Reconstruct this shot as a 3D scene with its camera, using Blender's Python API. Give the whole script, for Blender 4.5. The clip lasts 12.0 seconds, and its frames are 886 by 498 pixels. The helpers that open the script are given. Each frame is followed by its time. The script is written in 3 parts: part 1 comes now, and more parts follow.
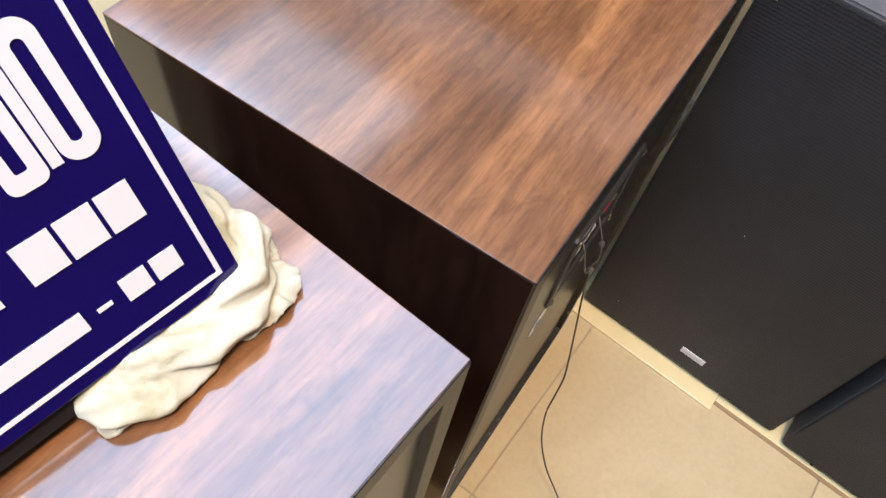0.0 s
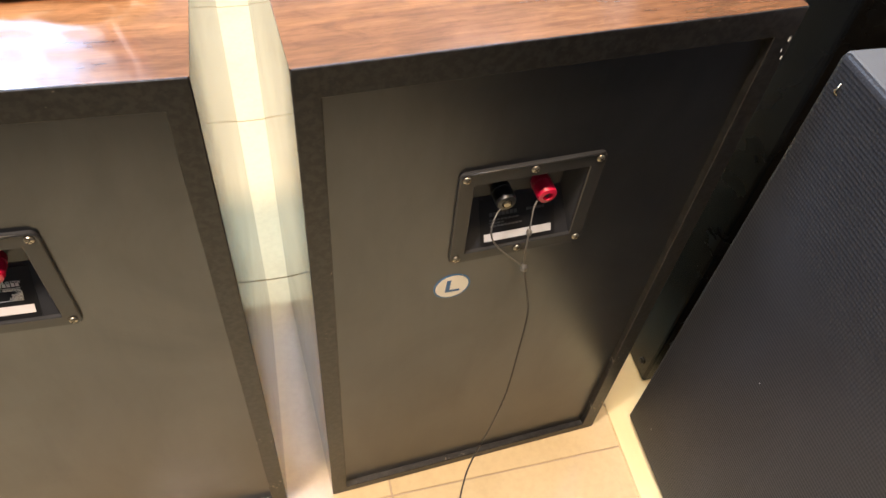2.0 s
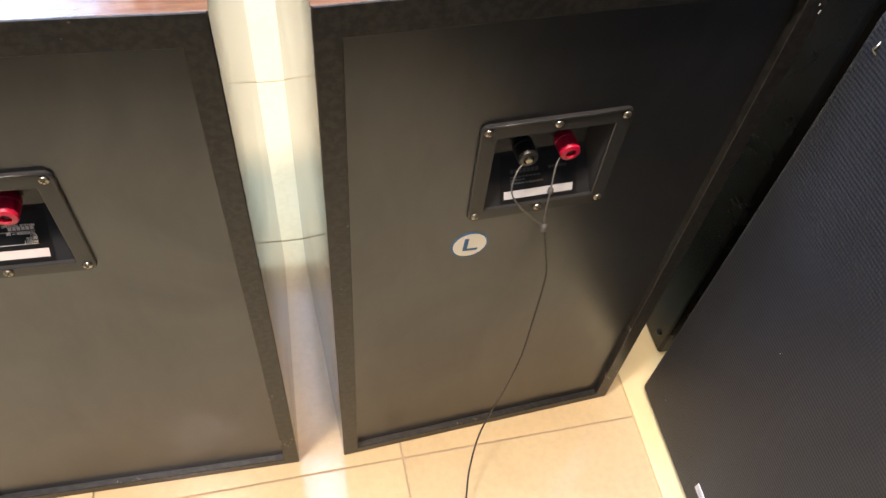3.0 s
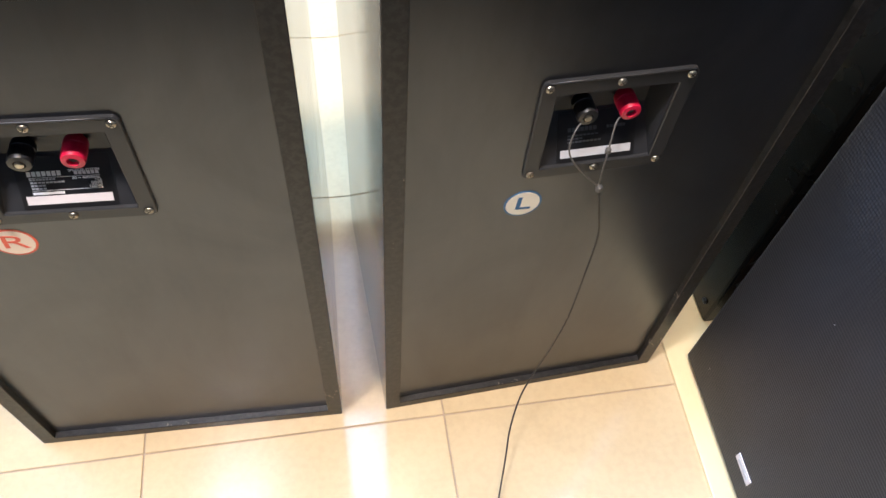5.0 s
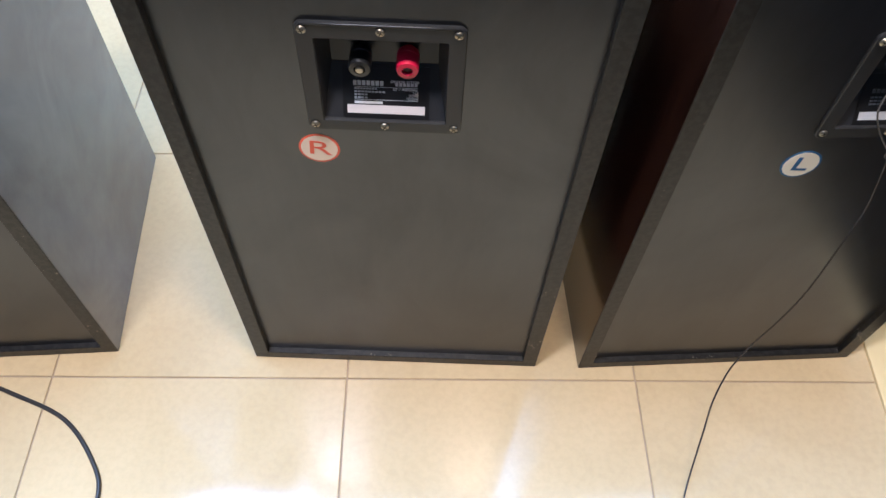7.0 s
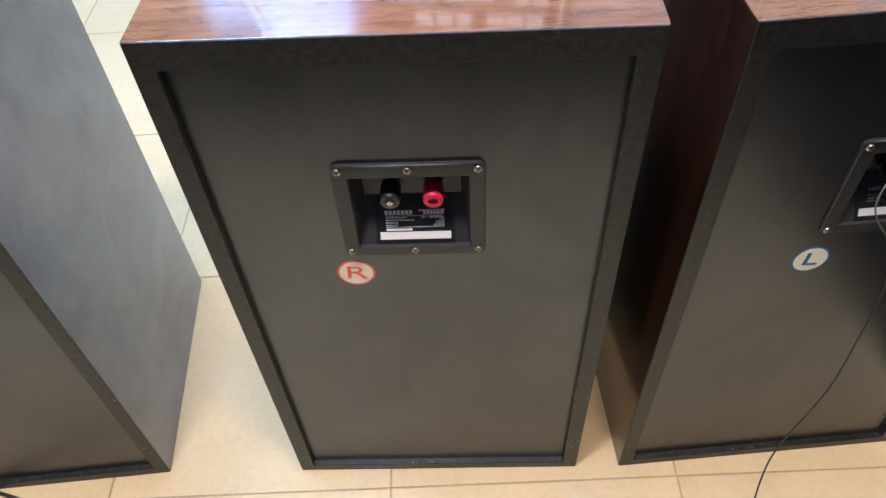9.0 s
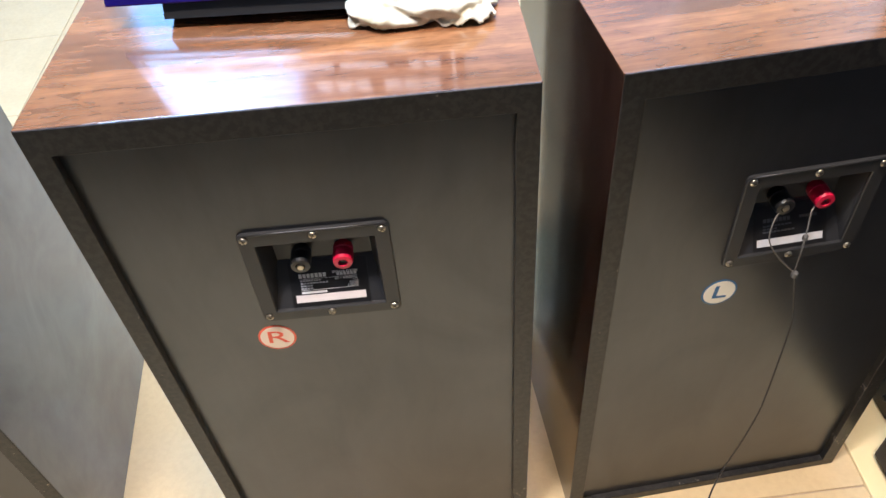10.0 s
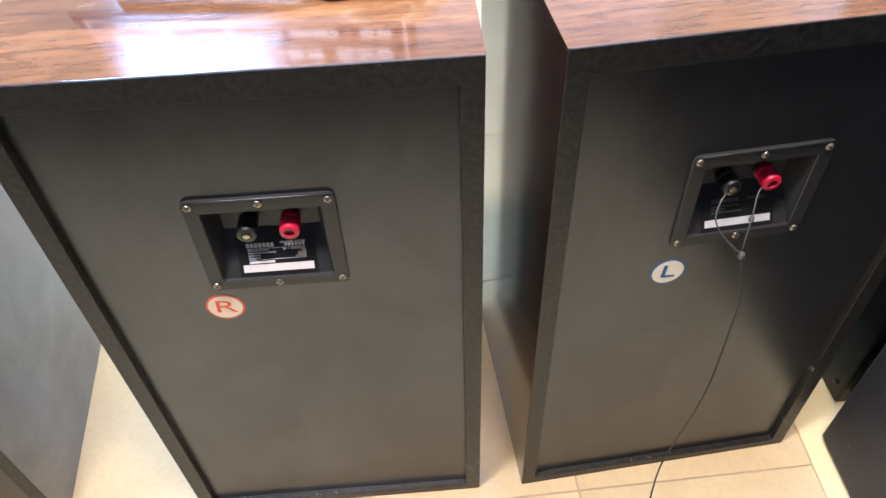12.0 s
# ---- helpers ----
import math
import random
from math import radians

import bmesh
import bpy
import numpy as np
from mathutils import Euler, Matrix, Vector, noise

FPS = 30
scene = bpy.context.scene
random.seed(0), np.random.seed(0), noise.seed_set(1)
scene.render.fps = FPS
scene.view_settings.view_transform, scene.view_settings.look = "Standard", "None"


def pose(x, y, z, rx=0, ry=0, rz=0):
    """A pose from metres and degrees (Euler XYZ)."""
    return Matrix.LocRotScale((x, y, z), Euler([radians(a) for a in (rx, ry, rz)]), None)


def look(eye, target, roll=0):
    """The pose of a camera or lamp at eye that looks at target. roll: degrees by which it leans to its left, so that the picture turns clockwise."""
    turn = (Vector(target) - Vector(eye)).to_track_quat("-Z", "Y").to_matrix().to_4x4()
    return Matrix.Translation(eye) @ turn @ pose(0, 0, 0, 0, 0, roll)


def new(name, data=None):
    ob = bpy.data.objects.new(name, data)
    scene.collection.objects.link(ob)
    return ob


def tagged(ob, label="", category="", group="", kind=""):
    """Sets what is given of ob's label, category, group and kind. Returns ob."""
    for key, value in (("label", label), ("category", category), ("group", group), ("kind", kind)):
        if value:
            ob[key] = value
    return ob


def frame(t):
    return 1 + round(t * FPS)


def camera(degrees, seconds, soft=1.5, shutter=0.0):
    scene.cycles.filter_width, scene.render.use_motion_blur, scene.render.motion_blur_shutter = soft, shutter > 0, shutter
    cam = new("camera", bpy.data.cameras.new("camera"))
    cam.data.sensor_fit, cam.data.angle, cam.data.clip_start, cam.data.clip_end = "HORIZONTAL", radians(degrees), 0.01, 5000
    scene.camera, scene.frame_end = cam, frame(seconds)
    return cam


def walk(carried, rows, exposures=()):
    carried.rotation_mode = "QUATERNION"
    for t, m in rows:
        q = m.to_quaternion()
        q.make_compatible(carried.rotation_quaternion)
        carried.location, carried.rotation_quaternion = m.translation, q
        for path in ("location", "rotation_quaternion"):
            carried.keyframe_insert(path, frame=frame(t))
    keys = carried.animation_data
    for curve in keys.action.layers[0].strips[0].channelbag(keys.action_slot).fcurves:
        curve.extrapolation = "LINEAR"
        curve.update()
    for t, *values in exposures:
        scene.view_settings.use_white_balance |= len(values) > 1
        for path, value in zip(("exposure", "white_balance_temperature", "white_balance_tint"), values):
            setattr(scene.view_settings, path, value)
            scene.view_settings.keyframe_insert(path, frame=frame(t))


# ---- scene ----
cam = camera(61.8, 12.0)
PATH = [
    (0, (0.234, -0.052, 1.034), (1.159, 0.462, -0.664), 11.3),
    (0.5, (0.315, -0.086, 0.994), (1.185, 0.545, -0.693), 18.7),
    (1, (0.335, -0.23, 0.993), (0.957, 0.791, -0.611), 10.9),
    (1.5, (0.405, -0.346, 0.98), (0.859, 0.841, -0.565), 7.4),
    (2, (0.429, -0.375, 0.976), (0.817, 0.834, -0.569), 6.9),
    (2.5, (0.423, -0.38, 0.966), (0.779, 0.825, -0.59), 6.9),
    (3, (0.426, -0.381, 0.956), (0.769, 0.786, -0.631), 7.3),
    (3.5, (0.417, -0.383, 0.941), (0.739, 0.744, -0.68), 7.4),
    (3.7, (0.407, -0.385, 0.939), (0.712, 0.736, -0.689), 7.2),
    (5.3, (0.413, -0.385, 0.958), (0.65, 0.722, -0.691), 5.8),
    (5.5, (0.419, -0.383, 0.962), (0.653, 0.729, -0.684), 5.8),
    (6, (0.364, -0.402, 0.93), (0.544, 0.717, -0.717), 5.9),
    (6.5, (0.272, -0.42, 0.921), (0.364, 0.69, -0.74), 4.7),
    (7, (0.236, -0.43, 0.926), (0.26, 0.679, -0.738), 3.2),
    (7.2, (0.231, -0.435, 0.928), (0.214, 0.685, -0.728), 1.8),
    (8.8, (0.227, -0.439, 0.968), (0.15, 0.832, -0.574), -2.9),
    (9, (0.239, -0.443, 0.975), (0.171, 0.867, -0.535), -3.6),
    (9.5, (0.248, -0.447, 0.98), (0.211, 0.925, -0.475), -4.4),
    (10, (0.295, -0.449, 0.986), (0.306, 0.957, -0.437), -5.1),
    (10.5, (0.367, -0.436, 0.987), (0.479, 0.962, -0.438), -5.0),
    (11, (0.4, -0.436, 0.987), (0.573, 0.943, -0.45), -4.4),
    (11.5, (0.393, -0.437, 0.983), (0.566, 0.931, -0.466), -3.0),
    (12, (0.326, -0.454, 0.981), (0.378, 0.906, -0.484), -2.5),
]
# seconds, stops, kelvin: the film is darker and warmer at the start
GRADE = [(0.0, -0.44, 5850), (0.5, -0.44, 5850), (1.0, -0.16, 6750), (1.5, 0.2, 6450), (2.5, 0.28, 6050), (3.5, 0.28, 5600), (5.5, 0.26, 5100), (6.5, 0.0, 4900), (7.2, -0.18, 4950), (9.0, -0.08, 5100), (10.0, 0.18, 5400), (12.0, 0.34, 5150)]
walk(cam, [(t, look(eye, target, roll)) for t, eye, target, roll in PATH], exposures=[(t, stops, kelvin, 18) for t, stops, kelvin in GRADE])

# ---- light ----
world = bpy.data.worlds.new("sky")
scene.world = world
world.use_nodes = True
wn = world.node_tree
sky = wn.nodes.new("ShaderNodeTexSky")
sky.sky_type, sky.sun_disc = "NISHITA", False
sky.sun_elevation, sky.sun_rotation = radians(50), radians(150)
wn.links.new(sky.outputs[0], wn.nodes["Background"].inputs[0])
wn.nodes["Background"].inputs[1].default_value = 0.05


def area(name, m, sx, sy, watts, colour):
    lamp = bpy.data.lights.new(name, "AREA")
    lamp.shape, lamp.size, lamp.size_y, lamp.energy, lamp.color = "RECTANGLE", sx, sy, watts, colour
    ob = new(name, lamp)
    ob.matrix_world = m
    return ob


# daylight through the shop front, cool ceiling panels, warm downlights in the aisle behind the speakers
area("window_light", look((-1.06, 3.52, 2.1), (-1.06, 0, 2.1)), 0.46, 1.6, 10, (0.34, 0.66, 1.0))
area("window_light", look((0.55, 3.52, 2.1), (0.55, 0, 2.1)), 2.6, 1.6, 9, (0.84, 0.92, 1.0))
area("panel_light", look((-0.66, 0.26, 2.96), (-0.66, 0.26, 0)), 0.6, 0.6, 78, (0.48, 0.72, 1.0))
area("panel_light", look((1.46, 2.15, 2.95), (1.46, 2.15, 0)), 0.4, 1.2, 14, (0.56, 0.78, 1.0))
area("panel_light", look((0.55, 0.72, 2.97), (0.55, 0.72, 0)), 1.9, 0.95, 54, (0.50, 0.75, 1.0))
area("panel_light", look((1.1, 1.8, 2.97), (1.1, 1.8, 0)), 2.2, 1.0, 29, (0.56, 0.82, 1.0))
area("warm_downlight", look((0.50, -0.40, 2.96), (0.50, -0.40, 0)), 0.28, 0.28, 54, (1.0, 0.70, 0.37))
area("warm_downlight", look((-0.25, -0.46, 2.96), (-0.25, -0.46, 0)), 0.28, 0.28, 82, (1.0, 0.90, 0.78))


# ---- materials ----
def material(name, colour, rough=0.5, metal=0.0):
    m = bpy.data.materials.new(name)
    m.use_nodes = True
    b = m.node_tree.nodes["Principled BSDF"]
    b.inputs["Base Color"].default_value = (*colour, 1)
    b.inputs["Roughness"].default_value, b.inputs["Metallic"].default_value = rough, metal
    return m, m.node_tree, b


def node(tree, kind, **values):
    n = tree.nodes.new(kind)
    for key, value in values.items():
        n.inputs[key].default_value = value
    return n


def coords(tree, scale, random_shift=False):
    tc = tree.nodes.new("ShaderNodeTexCoord")
    mp = node(tree, "ShaderNodeMapping", Scale=scale)
    tree.links.new(tc.outputs["Object"], mp.inputs["Vector"])
    if random_shift:
        info = tree.nodes.new("ShaderNodeObjectInfo")
        mul = node(tree, "ShaderNodeMath")
        mul.operation = "MULTIPLY"
        mul.inputs[1].default_value = 40
        tree.links.new(info.outputs["Random"], mul.inputs[0])
        tree.links.new(mul.outputs[0], mp.inputs["Location"])
    return mp.outputs[0]


def ramp(tree, fac, stops):
    r = tree.nodes.new("ShaderNodeValToRGB")
    while len(r.color_ramp.elements) < len(stops):
        r.color_ramp.elements.new(0.5)
    for e, (p, c) in zip(r.color_ramp.elements, stops):
        e.position, e.color = p, (*c, 1) if isinstance(c, tuple) else (c, c, c, 1)
    tree.links.new(fac, r.inputs[0])
    return r.outputs[0]


def noisy(tree, vec, scale, detail=5, rough=0.55, distort=0.0):
    n = node(tree, "ShaderNodeTexNoise", Scale=scale, Detail=detail, Roughness=rough, Distortion=distort)
    tree.links.new(vec, n.inputs["Vector"])
    return n.outputs["Fac"]


def mix(tree, fac, a, b, kind="MIX"):
    n = tree.nodes.new("ShaderNodeMix")
    n.data_type, n.blend_type = "RGBA", kind
    for sock, val in ((n.inputs[0], fac), (n.inputs[6], a), (n.inputs[7], b)):
        if isinstance(val, bpy.types.NodeSocket):
            tree.links.new(val, sock)
        elif isinstance(val, tuple):
            sock.default_value = (*val, 1)
        else:
            sock.default_value = val
    return n.outputs[2]


def bump(tree, b, height, strength, distance=0.001):
    n = node(tree, "ShaderNodeBump", Strength=strength, Distance=distance)
    tree.links.new(height, n.inputs["Height"])
    tree.links.new(n.outputs[0], b.inputs["Normal"])


def wood(name, axis, dark, mid, light, rough=0.3, relief=0.25, grain=1.0):
    """Veneer with its grain along one axis: broad figure, streaks and fine pores."""
    m, t, b = material(name, mid, rough)
    long, cross = 3.2, 17.0
    big = tuple(long if a == axis else cross for a in "xyz")
    fine = tuple(16.0 if a == axis else 300.0 for a in "xyz")
    v = coords(t, big)
    figure = noisy(t, v, 1.0, 6, 0.6, 0.7)
    streak = noisy(t, coords(t, tuple(5.0 if a == axis else 95.0 for a in "xyz")), 1.0, 4, 0.6, 0.4)
    pores = noisy(t, coords(t, fine), 1.0, 3, 0.6)
    mottle = noisy(t, coords(t, tuple(30.0 if a == axis else 75.0 for a in "xyz")), 1.0, 5, 0.65, 1.0)
    base = ramp(t, figure, [(0.27, dark), (0.5, mid), (0.74, light)])
    base = mix(t, 0.28, base, ramp(t, streak, [(0.30, dark), (0.70, light)]))
    base = mix(t, 0.42, base, ramp(t, mottle, [(0.34, 0.48), (0.62, 1.12)]), "MULTIPLY")
    dash = noisy(t, coords(t, tuple(45.0 if a == axis else 520.0 for a in "xyz")), 1.0, 2, 0.5)
    base = mix(t, 0.32 * grain, base, ramp(t, dash, [(0.38, 0.35), (0.5, 1.0)]), "MULTIPLY")
    fibre = noisy(t, coords(t, tuple(20.0 if a == axis else 210.0 for a in "xyz")), 1.0, 4, 0.65, 0.5)
    base = mix(t, 0.36 * grain, base, ramp(t, fibre, [(0.34, 0.45), (0.52, 0.95), (0.66, 1.25)]), "MULTIPLY")
    knot = noisy(t, coords(t, tuple(26.0 if a == axis else 60.0 for a in "xyz")), 1.0, 3, 0.6, 1.5)
    base = mix(t, 0.4 * grain, base, ramp(t, knot, [(0.30, 0.35), (0.40, 1.0)]), "MULTIPLY")
    base = mix(t, 0.35 * grain, base, ramp(t, pores, [(0.35, 0.5), (0.6, 1.0)]), "MULTIPLY")
    t.links.new(base, b.inputs["Base Color"])
    smear = noisy(t, coords(t, (6, 6, 6)), 1.0, 4, 0.6, 0.8)
    t.links.new(ramp(t, smear, [(0.2, rough - 0.03), (0.8, rough + 0.05)]), b.inputs["Roughness"])
    if relief:
        bump(t, b, pores, relief, 0.0004)
    return m


def painted(name, colour, rough, grain=900.0, relief=0.25, vary=0.25):
    """Paint or plastic with fine grain and cloudy wear."""
    m, t, b = material(name, colour, rough)
    cloud = noisy(t, coords(t, (7, 7, 7)), 1.0, 5, 0.6, 0.5)
    lo, hi = tuple(c * (1 - 2 * vary) for c in colour), tuple(c * (1 + 2 * vary) for c in colour)
    t.links.new(ramp(t, cloud, [(0.0, lo), (1.0, hi)]), b.inputs["Base Color"])
    t.links.new(ramp(t, cloud, [(0.0, rough - 0.04), (1.0, rough + 0.06)]), b.inputs["Roughness"])
    if relief:
        bump(t, b, noisy(t, coords(t, (1, 1, 1)), grain, 2), relief, 0.0003)
    return m


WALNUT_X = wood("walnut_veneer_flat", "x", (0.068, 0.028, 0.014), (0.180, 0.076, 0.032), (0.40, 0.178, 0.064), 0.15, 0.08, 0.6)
for m in (WALNUT_X,):
    m.node_tree.nodes["Principled BSDF"].inputs["Coat Weight"].default_value = 0.9
    m.node_tree.nodes["Principled BSDF"].inputs["Coat Roughness"].default_value = 0.1
    m.node_tree.nodes["Principled BSDF"].inputs["Coat IOR"].default_value = 1.55
# the tops' walnut with the shade on the sides put into darker colours
WALNUT_Z_SHADED = wood("walnut_veneer_upright_shaded", "z", (0.013, 0.0055, 0.0036), (0.031, 0.0125, 0.0070), (0.056, 0.023, 0.0125), 0.1, 0, 0.4)
GREY_Z = painted("grey_stained_veneer", (0.20, 0.196, 0.186), 0.2, 300, 0, 0.3)
OAK_X = wood("orange_wood_veneer", "y", (0.2, 0.075, 0.025), (0.34, 0.14, 0.05), (0.5, 0.23, 0.09), 0.3)
BACK = painted("black_back_board", (0.0036, 0.0038, 0.0046), 0.3, 350, 0, 0.2)
BACK.node_tree.nodes["Principled BSDF"].inputs["Specular Tint"].default_value = (0.90, 0.93, 1.0, 1)
# hand-worn sheen: cloudy, with upright wiping marks
smears = mix(BACK.node_tree, 0.2, noisy(BACK.node_tree, coords(BACK.node_tree, (9, 9, 6)), 1.0, 5, 0.6, 0.8), noisy(BACK.node_tree, coords(BACK.node_tree, (60, 60, 9)), 1.0, 4, 0.6, 0.6))
BACK.node_tree.links.new(ramp(BACK.node_tree, smears, [(0.3, 0.85), (0.6, 1.15)]), BACK.node_tree.nodes["Principled BSDF"].inputs["Specular IOR Level"])
PLATE = painted("grey_black_plastic", (0.021, 0.021, 0.021), 0.4, 1600, 0.15, 0.1)
WELL = painted("dark_plastic_well", (0.023, 0.0235, 0.025), 0.42, 1600, 0.1, 0.1)
BLACK = painted("black_plastic", (0.012, 0.012, 0.012), 0.3, 1600, 0.1, 0.1)
GLOSS = painted("satin_black_paint", (0.004, 0.004, 0.0036), 0.26, 700, 0.05, 0.2)
GLOSS.node_tree.nodes["Principled BSDF"].inputs["Specular IOR Level"].default_value = 0.3
RED = painted("red_plastic", (0.55, 0.008, 0.045), 0.3, 1600, 0.1, 0.1)
STEEL, _, _ = material("screw_steel", (0.45, 0.40, 0.31), 0.32, 1.0)
SLOT, _, _ = material("screw_recess", (0.03, 0.028, 0.02), 0.6)
WIRE = painted("clear_grey_cable", (0.10, 0.095, 0.085), 0.35, 1600, 0.1, 0.15)
DARK_WIRE = painted("dark_cable", (0.024, 0.021, 0.019), 0.4, 1600, 0.1, 0.15)
WHITE = painted("white_vinyl", (0.66, 0.61, 0.585), 0.4, 1500, 0.05, 0.04)
CREAM = painted("cream_sticker", (0.88, 0.82, 0.66), 0.45, 1500, 0.05, 0.06)
PEACH = painted("peach_sticker", (0.93, 0.74, 0.56), 0.45, 1500, 0.05, 0.06)
STICKER_RED = painted("sticker_red", (0.80, 0.12, 0.05), 0.45, 1500, 0.05, 0.05)
STICKER_BLUE = painted("sticker_blue", (0.02, 0.11, 0.26), 0.45, 1500, 0.05, 0.05)
PRINT = painted("print_grey", (0.78, 0.78, 0.76), 0.5, 1500, 0.05, 0.05)
PAPER_GREY = painted("faded_print", (0.5, 0.5, 0.5), 0.6, 1500, 0.05, 0.1)
WORN_PRINT = painted("worn_dark_print", (0.10, 0.10, 0.10), 0.6, 1500, 0.05, 0.2)
NAVY = painted("navy_acrylic", (0.007, 0.003, 0.062), 0.06, 1500, 0.0, 0.12)
WALL = painted("white_wall_paint", (0.78, 0.77, 0.74), 0.6, 500, 0.2, 0.04)
DARK_WALL = painted("dark_brown_wall", (0.016, 0.0145, 0.0135), 0.7, 500, 0.2, 0.1)
CEIL = painted("white_ceiling_paint", (0.8, 0.79, 0.77), 0.7, 500, 0.2, 0.04)
STRIP = painted("cream_stone_strip", (0.72, 0.58, 0.30), 0.3, 700, 0.1, 0.06)
STRIP_EDGE = painted("brown_strip_edge", (0.30, 0.19, 0.09), 0.5, 700, 0.2, 0.15)
GROUT = painted("grey_brown_grout", (0.36, 0.27, 0.17), 0.8, 700, 0.4, 0.2)
METAL_FRAME = painted("grey_aluminium", (0.5, 0.5, 0.5), 0.4, 1500, 0.05, 0.05)


def rim_paint():
    """Black paint over raw board edges: rough, chipped with pale specks."""
    m, t, b = material("chipped_black_edge", (0.035, 0.032, 0.028), 0.42)
    b.inputs["Specular IOR Level"].default_value = 0.5
    v = coords(t, (1, 1, 1))
    rough_edge = noisy(t, v, 150, 4, 0.6)
    chips = noisy(t, v, 190, 3, 0.6)
    spots = noisy(t, v, 9, 2)
    gate = ramp(t, mix(t, 1.0, chips, spots, "MULTIPLY"), [(0.40, 0.0), (0.44, 1.0)])
    t.links.new(mix(t, gate, ramp(t, rough_edge, [(0.44, (0.002, 0.0019, 0.0018)), (0.57, (0.015, 0.0138, 0.0122))]), (0.22, 0.19, 0.15)), b.inputs["Base Color"])
    bump(t, b, rough_edge, 0.3, 0.0008)
    return m


RIM = rim_paint()


def grille_cloth():
    m, t, b = material("ribbed_black_grille_cloth", (0.03, 0.03, 0.034), 0.5)
    v = coords(t, (1, 1, 1))
    w = node(t, "ShaderNodeTexWave", Scale=75.0, Distortion=0.6, Detail=1.0)
    w.bands_direction = "Z"
    t.links.new(v, w.inputs["Vector"])
    w2 = node(t, "ShaderNodeTexWave", Scale=95.0, Distortion=0.4)
    w2.bands_direction = "Y"
    t.links.new(v, w2.inputs["Vector"])
    weave = mix(t, 0.35, w.outputs["Fac"], w2.outputs["Fac"])
    cloud = noisy(t, v, 6, 4)
    t.links.new(mix(t, 0.6, ramp(t, cloud, [(0.3, (0.020, 0.0198, 0.0215)), (0.7, (0.032, 0.0318, 0.035))]), ramp(t, weave, [(0.1, 0.45), (0.8, 1.0)]), "MULTIPLY"), b.inputs["Base Color"])
    b.inputs["Specular IOR Level"].default_value = 0.27
    bump(t, b, weave, 0.32, 0.0012)
    return m


GRILLE = grille_cloth()
# edge of the black cloth, grazing light put into a paler grey
GRILLE_LIT_EDGE = painted("grille_cloth_lit_edge", (0.085, 0.085, 0.085), 0.8, 900, 0.5, 0.15)


def cloth_material():
    m, t, b = material("cream_cotton_cloth", (0.66, 0.62, 0.5), 0.9)
    v = coords(t, (1, 1, 1))
    stain = noisy(t, v, 32, 4, 0.6, 0.6)
    t.links.new(ramp(t, stain, [(0.28, (0.32, 0.265, 0.13)), (0.45, (0.48, 0.43, 0.30)), (0.7, (0.51, 0.47, 0.355))]), b.inputs["Base Color"])
    bump(t, b, noisy(t, v, 700, 3), 0.4, 0.0008)
    return m


COTTON = cloth_material()


def tile_material():
    m, t, b = material("cream_polished_tile", (0.74, 0.66, 0.52), 0.12)
    v = coords(t, (1, 1, 1), True)
    cloud = noisy(t, v, 5, 5, 0.6, 0.8)
    fleck = noisy(t, v, 120, 3)
    base = ramp(t, cloud, [(0.3, (0.53, 0.405, 0.215)), (0.7, (0.59, 0.455, 0.25))])
    base = mix(t, 0.22, base, ramp(t, fleck, [(0.35, 0.75), (0.6, 1.0)]), "MULTIPLY")
    vein = noisy(t, v, 2.2, 6, 0.65, 2.5)
    base = mix(t, ramp(t, vein, [(0.485, 0.0), (0.5, 0.10), (0.515, 0.0)]), base, (0.55, 0.38, 0.2))
    info = t.nodes.new("ShaderNodeObjectInfo")
    base = mix(t, 0.5, base, ramp(t, info.outputs["Random"], [(0.0, 0.93), (1.0, 1.0)]), "MULTIPLY")
    t.links.new(base, b.inputs["Base Color"])
    t.links.new(ramp(t, noisy(t, v, 14, 4), [(0.3, 0.07), (0.75, 0.12)]), b.inputs["Roughness"])
    return m


TILE = tile_material()


# ---- mesh helpers ----
def part(name, bm, mat, parent=None, label=""):
    """One mesh object out of a bmesh, under a thing or a part."""
    me = bpy.data.meshes.new(name)
    bmesh.ops.recalc_face_normals(bm, faces=bm.faces)
    bm.to_mesh(me)
    bm.free()
    me.materials.append(mat)
    ob = new(name, me)
    ob.parent = parent
    return tagged(ob, label)


def thing(name, m, label, category, group="", kind=""):
    ob = new(name)
    ob.matrix_world = m
    ob.empty_display_size = 0.05
    return tagged(ob, label, category, group, kind)


def box(bm, x0, x1, y0, y1, z0, z1, bevel=0.0, segments=2):
    made = bmesh.ops.create_cube(bm, size=1.0)["verts"]
    for v in made:
        v.co = (x0 + (v.co.x + 0.5) * (x1 - x0), y0 + (v.co.y + 0.5) * (y1 - y0), z0 + (v.co.z + 0.5) * (z1 - z0))
    if bevel:
        edges = list({e for v in made for e in v.link_edges})
        bmesh.ops.bevel(bm, geom=edges, offset=bevel, segments=segments, affect="EDGES", profile=0.5)
    return bm


def a_box(*args, **kw):
    return box(bmesh.new(), *args, **kw)


def rounded(x0, x1, z0, z1, r, n=4):
    pts = []
    for cx, cz, a0 in ((x1 - r, z1 - r, 0), (x0 + r, z1 - r, 90), (x0 + r, z0 + r, 180), (x1 - r, z0 + r, 270)):
        for i in range(n + 1):
            a = radians(a0 + 90 * i / n)
            pts.append((cx + r * math.cos(a), cz + r * math.sin(a)))
    return pts


